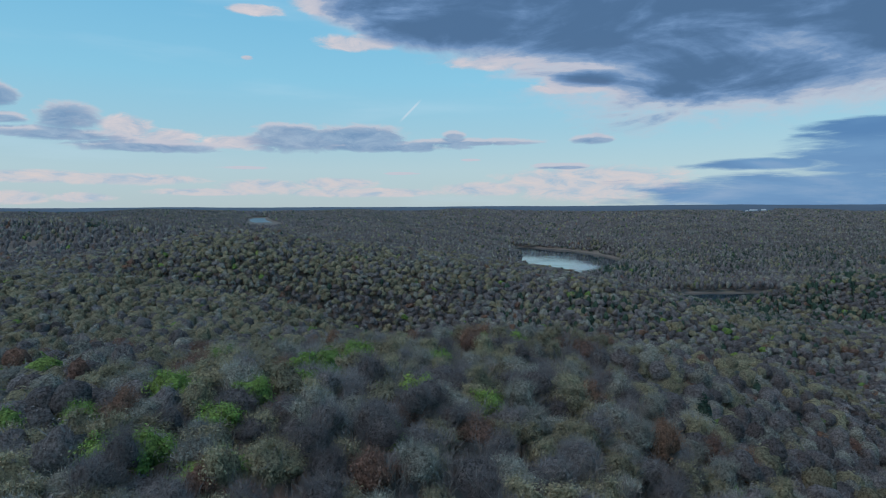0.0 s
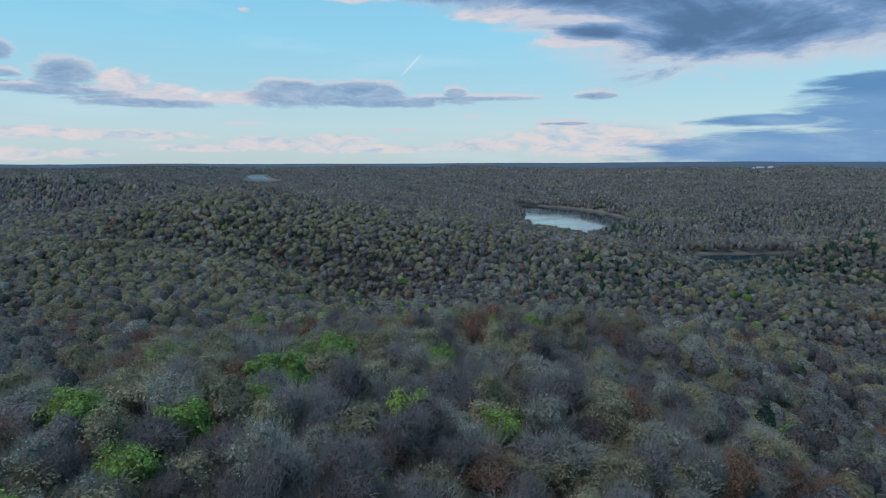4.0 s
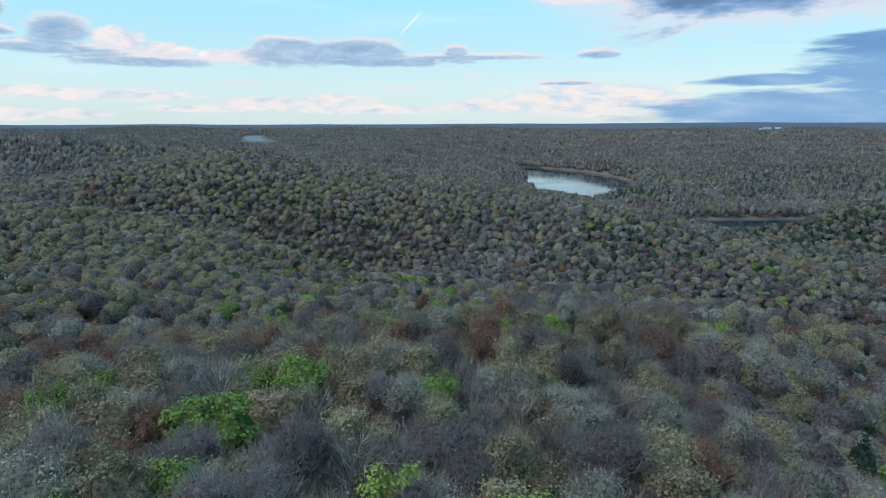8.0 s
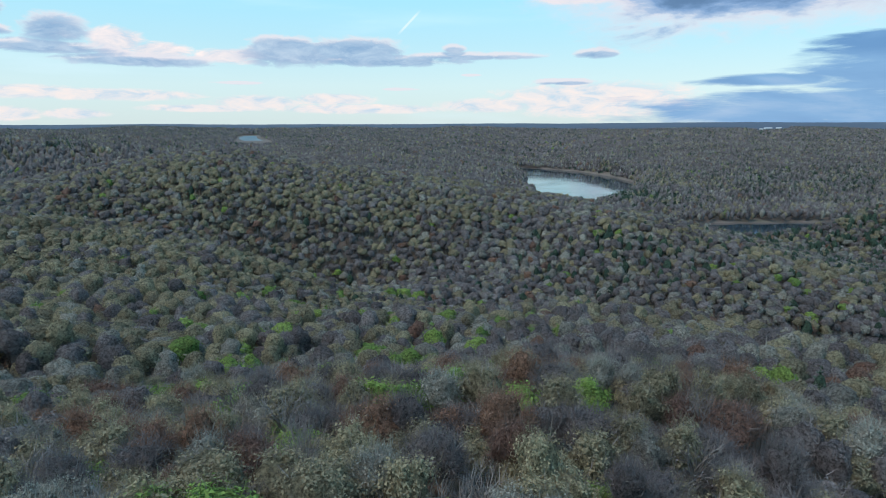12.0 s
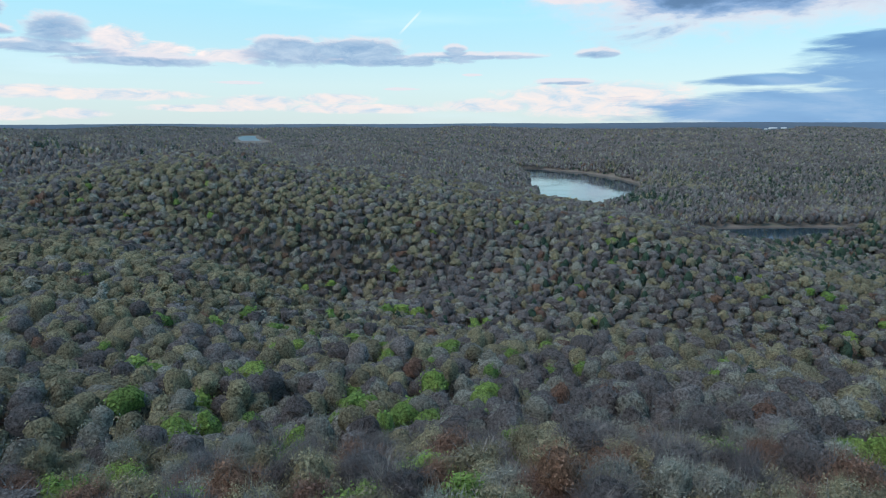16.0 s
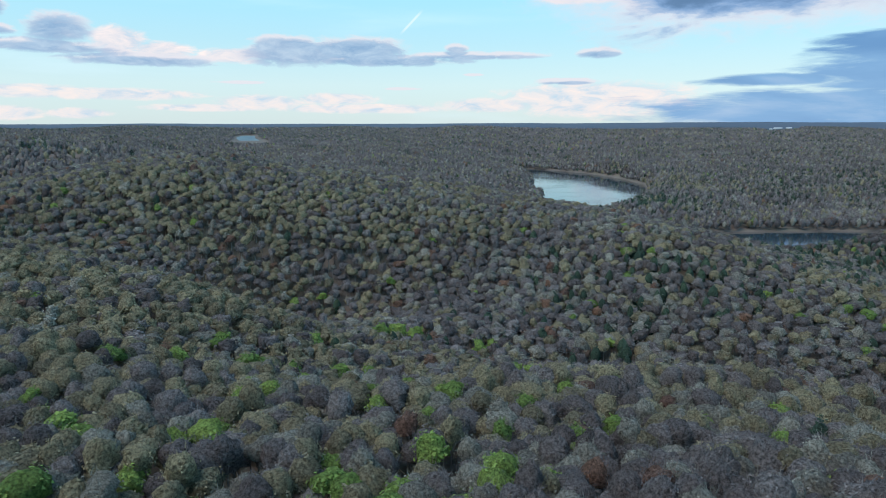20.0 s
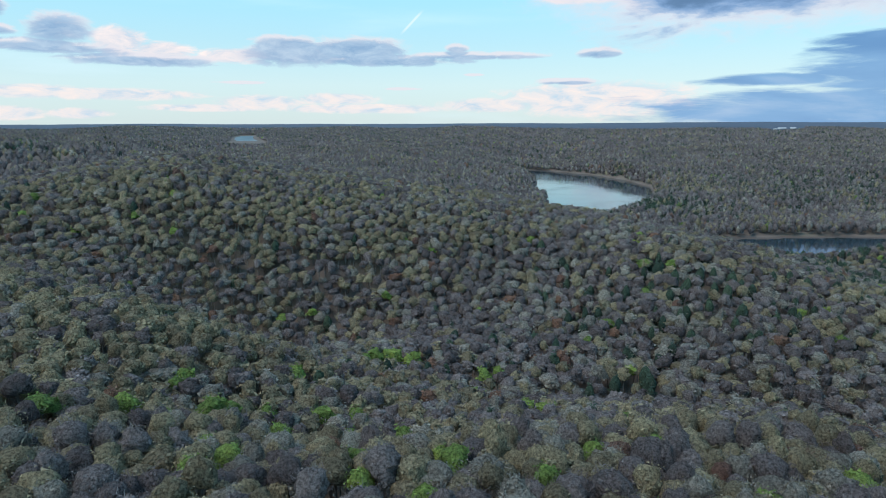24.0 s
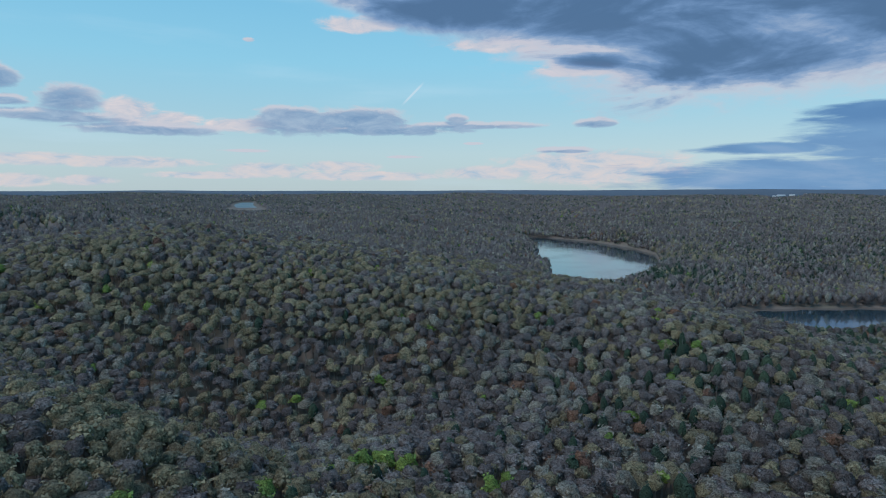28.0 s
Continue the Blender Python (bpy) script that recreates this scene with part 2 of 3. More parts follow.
RUSSET = foliage("russet_buds", [(0.0, (0.204, 0.130, 0.107)), (0.5, (0.254, 0.156, 0.119)), (1.0, (0.317, 0.194, 0.130))], 0.3)
NEEDLES = foliage("pine_needles", [(0.0, (0.037, 0.068, 0.051)), (0.5, (0.056, 0.098, 0.068)), (1.0, (0.081, 0.132, 0.085))], 0.1)


def bark_material():
    m, h = material("grey_bark")
    geo = h.node("ShaderNodeNewGeometry")
    own = h.node("ShaderNodeAttribute", attribute_name="tint").outputs["Fac"]
    tone = h.math("FRACT", h.math("ADD", h.math("MULTIPLY", own, 7.3), h.node("ShaderNodeObjectInfo").outputs["Random"]))
    stretch = h.node("ShaderNodeVectorMath", operation="MULTIPLY")
    h.put(stretch.inputs[0], geo.outputs["Position"])
    stretch.inputs[1].default_value = (1, 1, 0.2)
    grain = h.noise(stretch.outputs[0], 6.0, 5.0)
    colour = h.mix(grain, h.ramp(tone, [(0.0, (0.24, 0.21, 0.19)), (0.6, (0.36, 0.33, 0.30)), (1.0, (0.52, 0.49, 0.46))]), (0.20, 0.18, 0.165))
    surface(h, colour, 0.9, grain, 0.4, 0.05)
    return m


def ground_material():
    m, h = material("leaf_litter")
    geo = h.node("ShaderNodeNewGeometry")
    where = geo.outputs["Position"]
    fine, broad = h.noise(where, 1.3, 6.0, 0.65), h.noise(where, 0.03, 4.0)
    colour = h.mix(fine, (0.15, 0.128, 0.112), (0.26, 0.22, 0.19))
    colour = h.mix(h.step(broad, 0.45, 0.7), colour, (0.18, 0.165, 0.13))
    split = h.node("ShaderNodeSeparateXYZ")
    h.put(split.inputs[0], where)
    shore = h.step(h.math("ADD", split.outputs[2], h.math("MULTIPLY", fine, 1.2)), 2.4, 1.4)
    colour = h.mix(shore, colour, h.mix(fine, (0.10, 0.087, 0.078), (0.155, 0.133, 0.117)))
    surface(h, colour, 0.95, fine, 0.6, 0.3)
    return m


def water_material(name, calm):
    m, h = material(name)
    where = h.node("ShaderNodeNewGeometry").outputs["Position"]
    ripples = h.noise(where, 0.35, 4.0, 0.6)
    gusts = h.noise(where, 0.012, 3.0)
    p = h.node("ShaderNodeBsdfPrincipled")
    p.inputs["Base Color"].default_value = (0.03, 0.06, 0.08, 1)
    h.put(p.inputs["Roughness"], h.math("ADD", calm, h.math("MULTIPLY", h.step(gusts, 0.45, 0.65), 0.08)))
    p.inputs["IOR"].default_value = 2.0
    b = h.node("ShaderNodeBump")
    b.inputs["Strength"].default_value, b.inputs["Distance"].default_value = 0.25, 0.12
    h.put(b.inputs["Height"], ripples)
    h.put(p.inputs["Normal"], b.outputs[0])
    h.put(h.node("ShaderNodeOutputMaterial").inputs[0], p.outputs[0])
    return m


def plain(name, a, b, scale, rough=0.8):
    m, h = material(name)
    n = h.noise(h.node("ShaderNodeNewGeometry").outputs["Position"], scale, 5.0)
    surface(h, h.mix(n, a, b), rough, n, 0.2, 0.05)
    return m


BARK, GROUND, WATER, RUFFLED = bark_material(), ground_material(), water_material("lake_water", 0.04), water_material("ruffled_water", 0.4)
WHITE_SIDING = plain("white_siding", (0.70, 0.70, 0.68), (0.82, 0.82, 0.80), 0.4)
METAL_ROOF = plain("pale_metal_roof", (0.45, 0.47, 0.50), (0.60, 0.62, 0.65), 0.4, 0.5)
DARK_GLASS = plain("dark_window_glass", (0.03, 0.035, 0.04), (0.06, 0.07, 0.08), 0.5, 0.15)
# Woods seen through miles of air: the blue haze is put into this colour.
HAZED_HILLS = plain("haze_tinted_hills", (0.085, 0.115, 0.155), (0.12, 0.15, 0.19), 0.006, 0.95)


# ---- the land ----
TREE = 17.0  # how high the woods stand over the ground
hill = collections.namedtuple("hill", "x y wide deep high turn")
HILLS = [
    hill(85, 304, 206, 115, 58.6, 72),  # home ridge
    hill(-84, 137, 186, 237, 76.1, 55),
    hill(-140, 501, 81, 52, 16.4, -14),  # left knoll
    hill(233, 1061, 208, 388, 66.7, -16),  # main hill
    hill(256, 708, 152, 199, 55.4, 7),  # main hill spur
    hill(-203, 648, 210, 77, -50.0, -6),  # hollow behind the knoll
    hill(120, 512, 245, 22, -6.3, -7),
    hill(286, 682, 242, 591, -64.8, -19),  # vale
    hill(-882, 1420, 895, 368, 82.3, -27),  # western hill
    hill(-308, 671, 237, 369, 61.6, -22),  # western shoulder
    hill(550, 872, 162, 85, 38.1, -7),  # conifer knoll
    hill(202, 364, 98, 57, 29.0, 38),  # eastern shoulder
    hill(541, 1233, 284, 85, -9.4, 0),  # peninsula
    hill(327, 1107, 134, 120, -17.6, -4),  # cove basin
    hill(241, 1391, 182, 289, -40.1, -14),  # lake basin, near end
    hill(294, 2275, 197, 405, -41.0, 1),  # lake basin, far end
    hill(547, 1641, 117, 165, -2.9, 0),  # lake bluff
    hill(-139, 2169, 325, 297, 30.3, 0),  # promontory
    hill(1015, 2761, 755, 615, 36.7, 21),  # eastern plateau
    hill(-1320, 2634, 492, 481, 26.9, 0),  # western plateau
    hill(281, 3624, 615, 477, -46.9, 0),  # northern dip
    hill(194, 1050, 148, 277, -57.1, 17),  # back of the spur
    hill(-1468, 3069, 336, 749, 29.6, 7),
    hill(-480, 3249, 280, 650, 32.0, 0),
    hill(900, 3299, 700, 300, 14.0, 0),
    hill(1899, 2700, 400, 500, 12.0, 0),
    hill(-226, 529, 116, 38, 6.8, 41),
    hill(-115, 617, 104, 66, -25.6, 33),
    hill(106, 423, 166, 28, 9.9, 11),
    hill(136, 449, 122, 26, 4.7, -8),
    hill(-7, 581, 127, 37, 2.8, 2),
    hill(340, 580, 152, 84, 14.5, 0),
    hill(74, 229, 72, 22, 6.1, -12),
    hill(-104, 313, 110, 25, 6.8, 28),
    hill(241, 297, 80, 57, 19.2, 11),
    hill(-105, 386, 147, 64, 14.3, 1),
    hill(4, 760, 109, 92, 8.1, 0),
    hill(-198, 781, 120, 87, 0.3, 0),
    hill(153, 660, 74, 78, 14.8, -2),
    hill(380, 861, 90, 70, -3.6, 0),
    hill(-333, 940, 118, 103, 11.3, -5),
]
LAKE = np.array([(160, 1230), (205, 1500), (192, 1660), (222, 1800), (242, 1935), (222, 2060), (236, 2310), (320, 2275), (430, 2120), (480, 1945), (490, 1760), (455, 1620), (400, 1470), (330, 1330), (250, 1220)], float)
POND = np.array([(290, 930), (325, 1030), (390, 1068), (470, 1080), (560, 1082), (650, 1074), (720, 1035), (600, 980), (490, 925), (380, 890)], float)
FAR_LAKE = np.array([(-790, 2950), (-900, 3250), (-1010, 3600), (-1130, 4020), (-1195, 4020), (-1100, 3600), (-990, 3250), (-880, 2950)], float)
FAR_LEVEL = 75.0


def shore_distance(poly, x, y):
    """Metres from a shoreline, negative on the water."""
    best, inside = np.full(x.shape, 1e9), np.zeros(x.shape, bool)
    for (ax, ay), (bx, by) in zip(poly, np.roll(poly, -1, 0)):
        ex, ey = bx - ax, by - ay
        s = np.clip(((x - ax) * ex + (y - ay) * ey) / (ex * ex + ey * ey), 0, 1)
        best = np.minimum(best, np.hypot(x - ax - s * ex, y - ay - s * ey))
        inside ^= ((ay > y) != (by > y)) & (x < ex * (y - ay) / (ey if abs(ey) > 1e-9 else 1e-9) + ax)
    return np.where(inside, -best, best)


def waves(x, y, size, seed):
    """A smooth random field of about -1 to 1 over the plan, with features of that many metres."""
    rng = np.random.default_rng(seed)
    total = 0
    for turn, phase in zip(rng.uniform(0, 6.283, 7), rng.uniform(0, 6.283, 7)):
        k = 6.283 / size * (0.6 + 0.8 * (phase / 6.283))
        total = total + np.sin((x * np.cos(turn) + y * np.sin(turn)) * k + 3 * phase)
    return total / 3.2


def canopy(x, y):
    """Height of the tree tops over the lake."""
    r = np.hypot(x, y)
    s = np.clip((r - 1500) / 3400, 0, 1)
    z = 39 + 48 * s * s * (3 - 2 * s) + 32 * s
    for h in HILLS:
        c, n = math.cos(math.radians(h.turn)), math.sin(math.radians(h.turn))
        along, across = (x - h.x) * c + (y - h.y) * n, (y - h.y) * c - (x - h.x) * n
        z = z + h.high * np.exp(-((along / h.wide) ** 2) - (across / h.deep) ** 2)
    far = np.clip((r - 1600) / 1200, 0, 1)
    z = z + 12 * far * waves(x, y, 900, 5) + 2.5 * np.clip(r / 900, 0, 1) * waves(x, y, 170, 6)
    turn = np.arctan2(x, y)
    rim = np.clip((r - 4000) / 850, 0, 1)
    rim = rim * rim * (3 - 2 * rim)
    edge = 139 + 14 * np.clip((turn + 0.15) / 0.6, 0, 1) + 2.5 * waves(turn * 1000, 0 * turn, 150, 8)
    return z * (1 - rim) + edge * rim


def ground(x, y):
    z = canopy(x, y) - TREE
    for poly, level in ((LAKE, 0.0), (POND, 0.0), (FAR_LAKE, FAR_LEVEL)):
        d = shore_distance(poly, x, y)
        bank = level + np.where(d > 0, (0.3 if level == 0 else 0.05) * d, np.maximum(0.12 * d, -5))
        k = np.clip(d / (50 if level == 0 else 250), 0, 1)
        k = k * k * (3 - 2 * k)
        z = z * k + bank * (1 - k)
    return z


def mesh_of(name, verts, faces, materials, slots=None, tint=None, smooth=False):
    """A mesh from arrays of places and of equal-sided faces."""
    me = bpy.data.meshes.new(name)
    verts, faces = np.asarray(verts, np.float32), np.asarray(faces, np.int32)
    me.vertices.add(len(verts))
    me.vertices.foreach_set("co", verts.ravel())
    me.loops.add(faces.size)
    me.loops.foreach_set("vertex_index", faces.ravel())
    me.polygons.add(len(faces))
    me.polygons.foreach_set("loop_start", np.arange(0, faces.size, faces.shape[1], dtype=np.int32))
    for m in materials:
        me.materials.append(m)
    if slots is not None:
        me.polygons.foreach_set("material_index", np.asarray(slots, np.int32))
    me.polygons.foreach_set("use_smooth", np.full(len(faces), smooth) if isinstance(smooth, bool) else smooth)
    if tint is not None:
        me.attributes.new("tint", "FLOAT", "POINT").data.foreach_set("value", np.asarray(tint, np.float32))
    me.update(calc_edges=True)
    return me


def grid_faces(rows, columns, closed):
    i, j = np.meshgrid(np.arange(rows - 1), np.arange(columns if closed else columns - 1), indexing="ij")
    a, b = i * columns + j, i * columns + (j + 1) % columns
    return np.stack([a, b, b + columns, a + columns], -1).reshape(-1, 4)


def build_ground():
    radii = np.r_[0.01, np.geomspace(8, 4880, 230)]
    turns = np.radians(np.r_[np.arange(-46, 46, 0.36), np.arange(46, 314, 4.0)])
    rr, tt = np.meshgrid(radii, turns, indexing="ij")
    x, y = (rr * np.sin(tt)).ravel(), (rr * np.cos(tt)).ravel()
    faces = grid_faces(len(radii), len(turns), True)[:, ::-1]
    ob = new("ground", mesh_of("ground", np.stack([x, y, ground(x, y)], 1), faces, [GROUND], smooth=True))
    tagged(ob, "rolling forest floor of brown leaf litter with muddy shores", "ground", kind="structure")


def build_water(name, poly, level, label, skin):
    middle = poly.mean(0)
    out = middle + (poly - middle) * 1.04
    bm = bmesh.new()
    bm.faces.new([bm.verts.new((x, y, level)) for x, y in out])
    bmesh.ops.triangulate(bm, faces=bm.faces)
    bmesh.ops.recalc_face_normals(bm, faces=bm.faces)
    for f in bm.faces:
        if f.normal.z < 0:
            f.normal_flip()
    me = bpy.data.meshes.new(name)
    bm.to_mesh(me)
    bm.free()
    me.materials.append(skin)
    tagged(new(name, me), label, "lake", kind="structure")


def build_backdrop():
    turns = np.radians(np.arange(-60, 300, 0.5))
    rings = [(4300, -22.0), (4420, -3.0), (4560, 2.0), (4700, 1.0), (4800, 3.5), (4890, 0.5), (4894, -60.0)]
    verts = []
    for r, lift in rings:
        x, y = r * np.sin(turns), r * np.cos(turns)
        z = canopy(x, y) + lift * (1 + 0.25 * waves(turns * 1000, 0 * turns, 60, int(r)))
        verts.append(np.stack([x, y, z], 1))
    # The ring's bluish skin carries painted haze.
    ob = new("backdrop", mesh_of("backdrop", np.concatenate(verts), grid_faces(len(rings), len(turns), True)[:, ::-1], [HAZED_HILLS], smooth=True))
    tagged(ob, "wooded hills along the far horizon, coloured blue for haze", "hills", kind="structure")


build_ground()
build_backdrop()
build_water("water_1", LAKE, 0.0, "calm pale blue lake reflecting the evening sky", WATER)
build_water("water_2", POND, 0.0, "dark still cove below a wooded peninsula", WATER)
build_water("water_3", FAR_LAKE, FAR_LEVEL, "bright strip of a distant wind-ruffled lake between hills", RUFFLED)


# ---- trees ----
class Shape:
    """One tree, gathered as arrays: bark in slot 0, twigs and leaves in slot 1, the dense heart of a crown in slot 2."""

    def __init__(self, seed):
        self.rng = np.random.default_rng(seed)
        self.verts, self.faces, self.slots = [], [], []

    def tri(self, a, b, c, slot):
        n = len(self.verts)
        self.verts += [a, b, c]
        self.faces.append((n, n + 1, n + 2))
        self.slots.append(slot)

    def limb(self, points, radii, sides):
        rings = []
        for n, (p, r) in enumerate(zip(points, radii)):
            d = points[min(n + 1, len(points) - 1)] - points[max(n - 1, 0)]
            side = np.cross(d, (0.31, 0.2, 0.93) if abs(d[2]) < 0.9 * np.linalg.norm(d) else (1, 0, 0))
            side = side / (np.linalg.norm(side) + 1e-9)
            other = np.cross(d, side)
            other = other / (np.linalg.norm(other) + 1e-9)
            rings.append([p + r * (side * math.cos(6.2832 * k / sides) + other * math.sin(6.2832 * k / sides)) for k in range(sides)])
        for n, (low, high) in enumerate(zip(rings, rings[1:])):
            for k in range(sides):
                j = (k + 1) % sides
                self.tri(low[k], low[j], high[k], 0)
                if radii[n + 1] > 0.012:
                    self.tri(low[j], high[j], high[k], 0)

    def sliver(self, p, d, width, slot):
        side = np.cross(d, self.rng.normal(size=3))
        side *= width / 2 / (np.linalg.norm(side) + 1e-9)
        self.tri(p - side, p + side, p + d, slot)

    def leaf(self, p, out, size, slot=1):
        n = out + self.rng.normal(size=3) * 0.5
        n /= np.linalg.norm(n) + 1e-9
        a = np.cross(n, self.rng.normal(size=3))
        a /= np.linalg.norm(a) + 1e-9
        b = np.cross(n, a)
        s = size * self.rng.uniform(0.6, 1.3)
        self.tri(p - a * s * 0.55 - b * s * 0.35, p + a * s * 0.55 - b * s * 0.3 * self.rng.uniform(0.4, 1.6), p + b * s * 0.75, slot)

    def shell(self, centre, radii, around, rings, hubs, swell=0.3, slot=2, foot=-0.9):
        """A layer of fine twigs over a crown: an uneven dome that bulges towards its clumps."""
        lobes = np.array([d for _, d in hubs])
        start = len(self.verts)

        def point(a, e):
            d = np.array([math.cos(a) * math.cos(e), math.sin(a) * math.cos(e), math.sin(e)])
            bulge = 1 - swell + 2 * swell * np.exp(-((1 - lobes @ d) / 0.1)).max()
            self.verts.append(centre + radii * d * min(bulge, 1.1) * self.rng.uniform(0.9, 1.08))

        for i in range(rings):
            e = foot + (1.35 - foot) * i / rings
            for j in range(around):
                point(6.2832 * (j + 0.5 * (i % 2)) / around, e)
        point(0, 1.57)
        tip = len(self.verts) - 1
        for i in range(rings):
            for j in range(around):
                k = (j + 1) % around
                a, b = start + i * around + j, start + i * around + k
                if i == rings - 1:
                    new_faces = [(a, b, tip)]
                else:
                    c, d = a + around, b + around
                    new_faces = [(a, b, c), (b, d, c)]
                self.faces += new_faces
                self.slots += [slot] * len(new_faces)

    def arrays(self):
        return np.array(self.verts), np.array(self.faces), np.array(self.slots)


def broadleaf(seed, twigs, leaves, leaf_size, limbs=8, sprigs=3, twig_width=0.05, twig_length=1.7, sides=6, clumps=15, heart=(), rays=0, ray_width=0.1):
    """A forest-grown tree 15 m high: a bole that forks into rising limbs, and a domed crown of twigs and leaf sprays."""
    t = Shape(seed)
    rng, up = t.rng, np.array([0, 0, 1.0])
    high, wide, low = 15.0, rng.uniform(3.3, 4.1), rng.uniform(6.0, 7.6)
    bend = np.array([rng.normal(0, 0.25), rng.normal(0, 0.25), 0])
    fork = np.array([0, 0, low]) + bend
    if sides >= 5:
        t.limb([np.array([0, 0, -0.6]), np.array([0, 0, 0.7]), fork * 0.5 + bend * 0.3, fork, fork + (0, 0, 4.5)], [0.34, 0.24, 0.2, 0.17, 0.03], sides)
    else:
        t.limb([np.array([0, 0, -0.6]), fork, fork + (0, 0, 5.0)], [0.27, 0.18, 0.01], 3)
    tall = rng.uniform(3.9, 4.9)
    centre = np.array([0, 0, high - tall]) + bend
    shell = centre, np.array([wide, wide, tall])
    tips = []
    for k in range(limbs):
        a = 6.2832 * (k + rng.uniform(-0.3, 0.3)) / max(limbs, 1)
        e = rng.uniform(0.15, 1.25)
        tip = shell[0] + shell[1] * np.array([math.cos(a) * math.cos(e), math.sin(a) * math.cos(e), math.sin(e)]) * rng.uniform(0.7, 0.92)
        base = np.array([bend[0], bend[1], low + rng.uniform(-0.8, 3.2)])
        knee = base * 0.45 + tip * 0.55 + up * rng.uniform(-0.7, 0.2)
        if sides >= 5:
            t.limb([base, knee, tip], [0.1, 0.06, 0.01], 3)
        else:
            t.limb([base, tip], [0.11, 0.01], 3)
        tips += [(base, knee, tip)]
        for _ in range(sprigs):
            s = rng.uniform(0.35, 0.95)
            p = knee * (1 - s) + tip * s
            d = (tip - base) / np.linalg.norm(tip - base) + rng.normal(size=3) * 0.55
            t.limb([p, p + d * rng.uniform(0.9, 1.7)], [0.045, 0.006], 3)
    hubs = []
    for _ in range(clumps):
        d = rng.normal(size=3)
        d[2] = abs(d[2]) * 1.1 - 0.25
        d /= np.linalg.norm(d)
        hubs.append((shell[0] + shell[1] * d * rng.uniform(0.72, 0.95), d))
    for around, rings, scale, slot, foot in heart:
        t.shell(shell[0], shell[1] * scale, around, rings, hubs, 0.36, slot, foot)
    for _ in range(rays):
        d = rng.normal(size=3)
        d[2] = abs(d[2]) * 1.2 + 0.15
        d /= np.linalg.norm(d)
        base = np.array([bend[0], bend[1], low + rng.uniform(-0.5, 2.5)])
        t.sliver(base, shell[0] + shell[1] * d * rng.uniform(0.85, 1.08) - base, ray_width * rng.uniform(0.7, 1.5), 0)
    for _ in range(twigs):
        hub, d = hubs[rng.integers(len(hubs))]
        p = hub + rng.normal(size=3) * (0.75, 0.75, 0.6) - d * 0.7
        way = d * 0.6 + up * 0.55 + rng.normal(size=3) * 0.6
        t.sliver(p, way / np.linalg.norm(way) * twig_length * rng.uniform(0.6, 1.2), twig_width * rng.uniform(0.7, 1.4), 1)
    for _ in range(leaves):
        hub, d = hubs[rng.integers(len(hubs))]
        off = rng.normal(size=3) * (0.62, 0.62, 0.42)
        t.leaf(hub + off, d + up * 0.5 + off * 0.5, leaf_size)
    return t.arrays()


def conifer(seed, whorls, boughs, layers):
    """A white pine about 17 m high: straight trunk, whorls of long level boughs, thinning to the top."""
    t = Shape(seed)
    rng = t.rng
    t.limb([np.array([0, 0, -0.6]), np.array([0, 0, 9.0]), np.array([0, 0, 17.0])], [0.3, 0.18, 0.01], 5 if layers > 2 else 3)
    t.shell(np.array([0, 0, 8.5]), np.array([2.3, 2.3, 7.6]), 7, 4, [(None, np.array([math.cos(k), math.sin(k), 0.3]) / 1.044) for k in (0, 1.5, 3, 4.5)], 0.2, 2)
    for w in range(whorls):
        f = (w + 0.5) / whorls
        z = 3.5 + 13.0 * f
        reach = 3.6 * (1 - f) ** 0.7 * rng.uniform(0.8, 1.15) + 0.35
        for k in range(boughs):
            a = 6.2832 * (k + rng.uniform(0, 0.9)) / boughs + w
            out = np.array([math.cos(a), math.sin(a), rng.uniform(-0.08, 0.3)])
            side = np.array([-math.sin(a), math.cos(a), 0])
            r = reach * rng.uniform(0.65, 1.1)
            for n in range(layers):
                s = (n + 1) / layers
                p = np.array([0, 0, z]) + out * r * (s - 0.75 / layers) + rng.normal(size=3) * 0.12
                spread = r * (0.42 if layers > 1 else 0.55) * (1.1 - 0.4 * s)
                t.tri(p - side * spread, p + side * spread - (0, 0, 0.12), p + out * r * 0.85 / layers + (0, 0, rng.uniform(-0.1, 0.35)), 1)
    return t.arrays()


KINDS = ("bare_tree", "silver_tree", "olive_tree", "green_tree", "russet_tree", "conifer_tree")
SKIN = (TWIGS, SILVER, OLIVE, GREEN, RUSSET, NEEDLES)
LABELS = ("leafless grey hardwood with fine upright twigs", "grey hardwood with pale silvery buds opening",
          "hardwood crown of yellow-olive spring buds", "young hardwood in fresh bright green leaf",
          "maple with rusty red buds and flowers", "dark green white pine with level boughs")


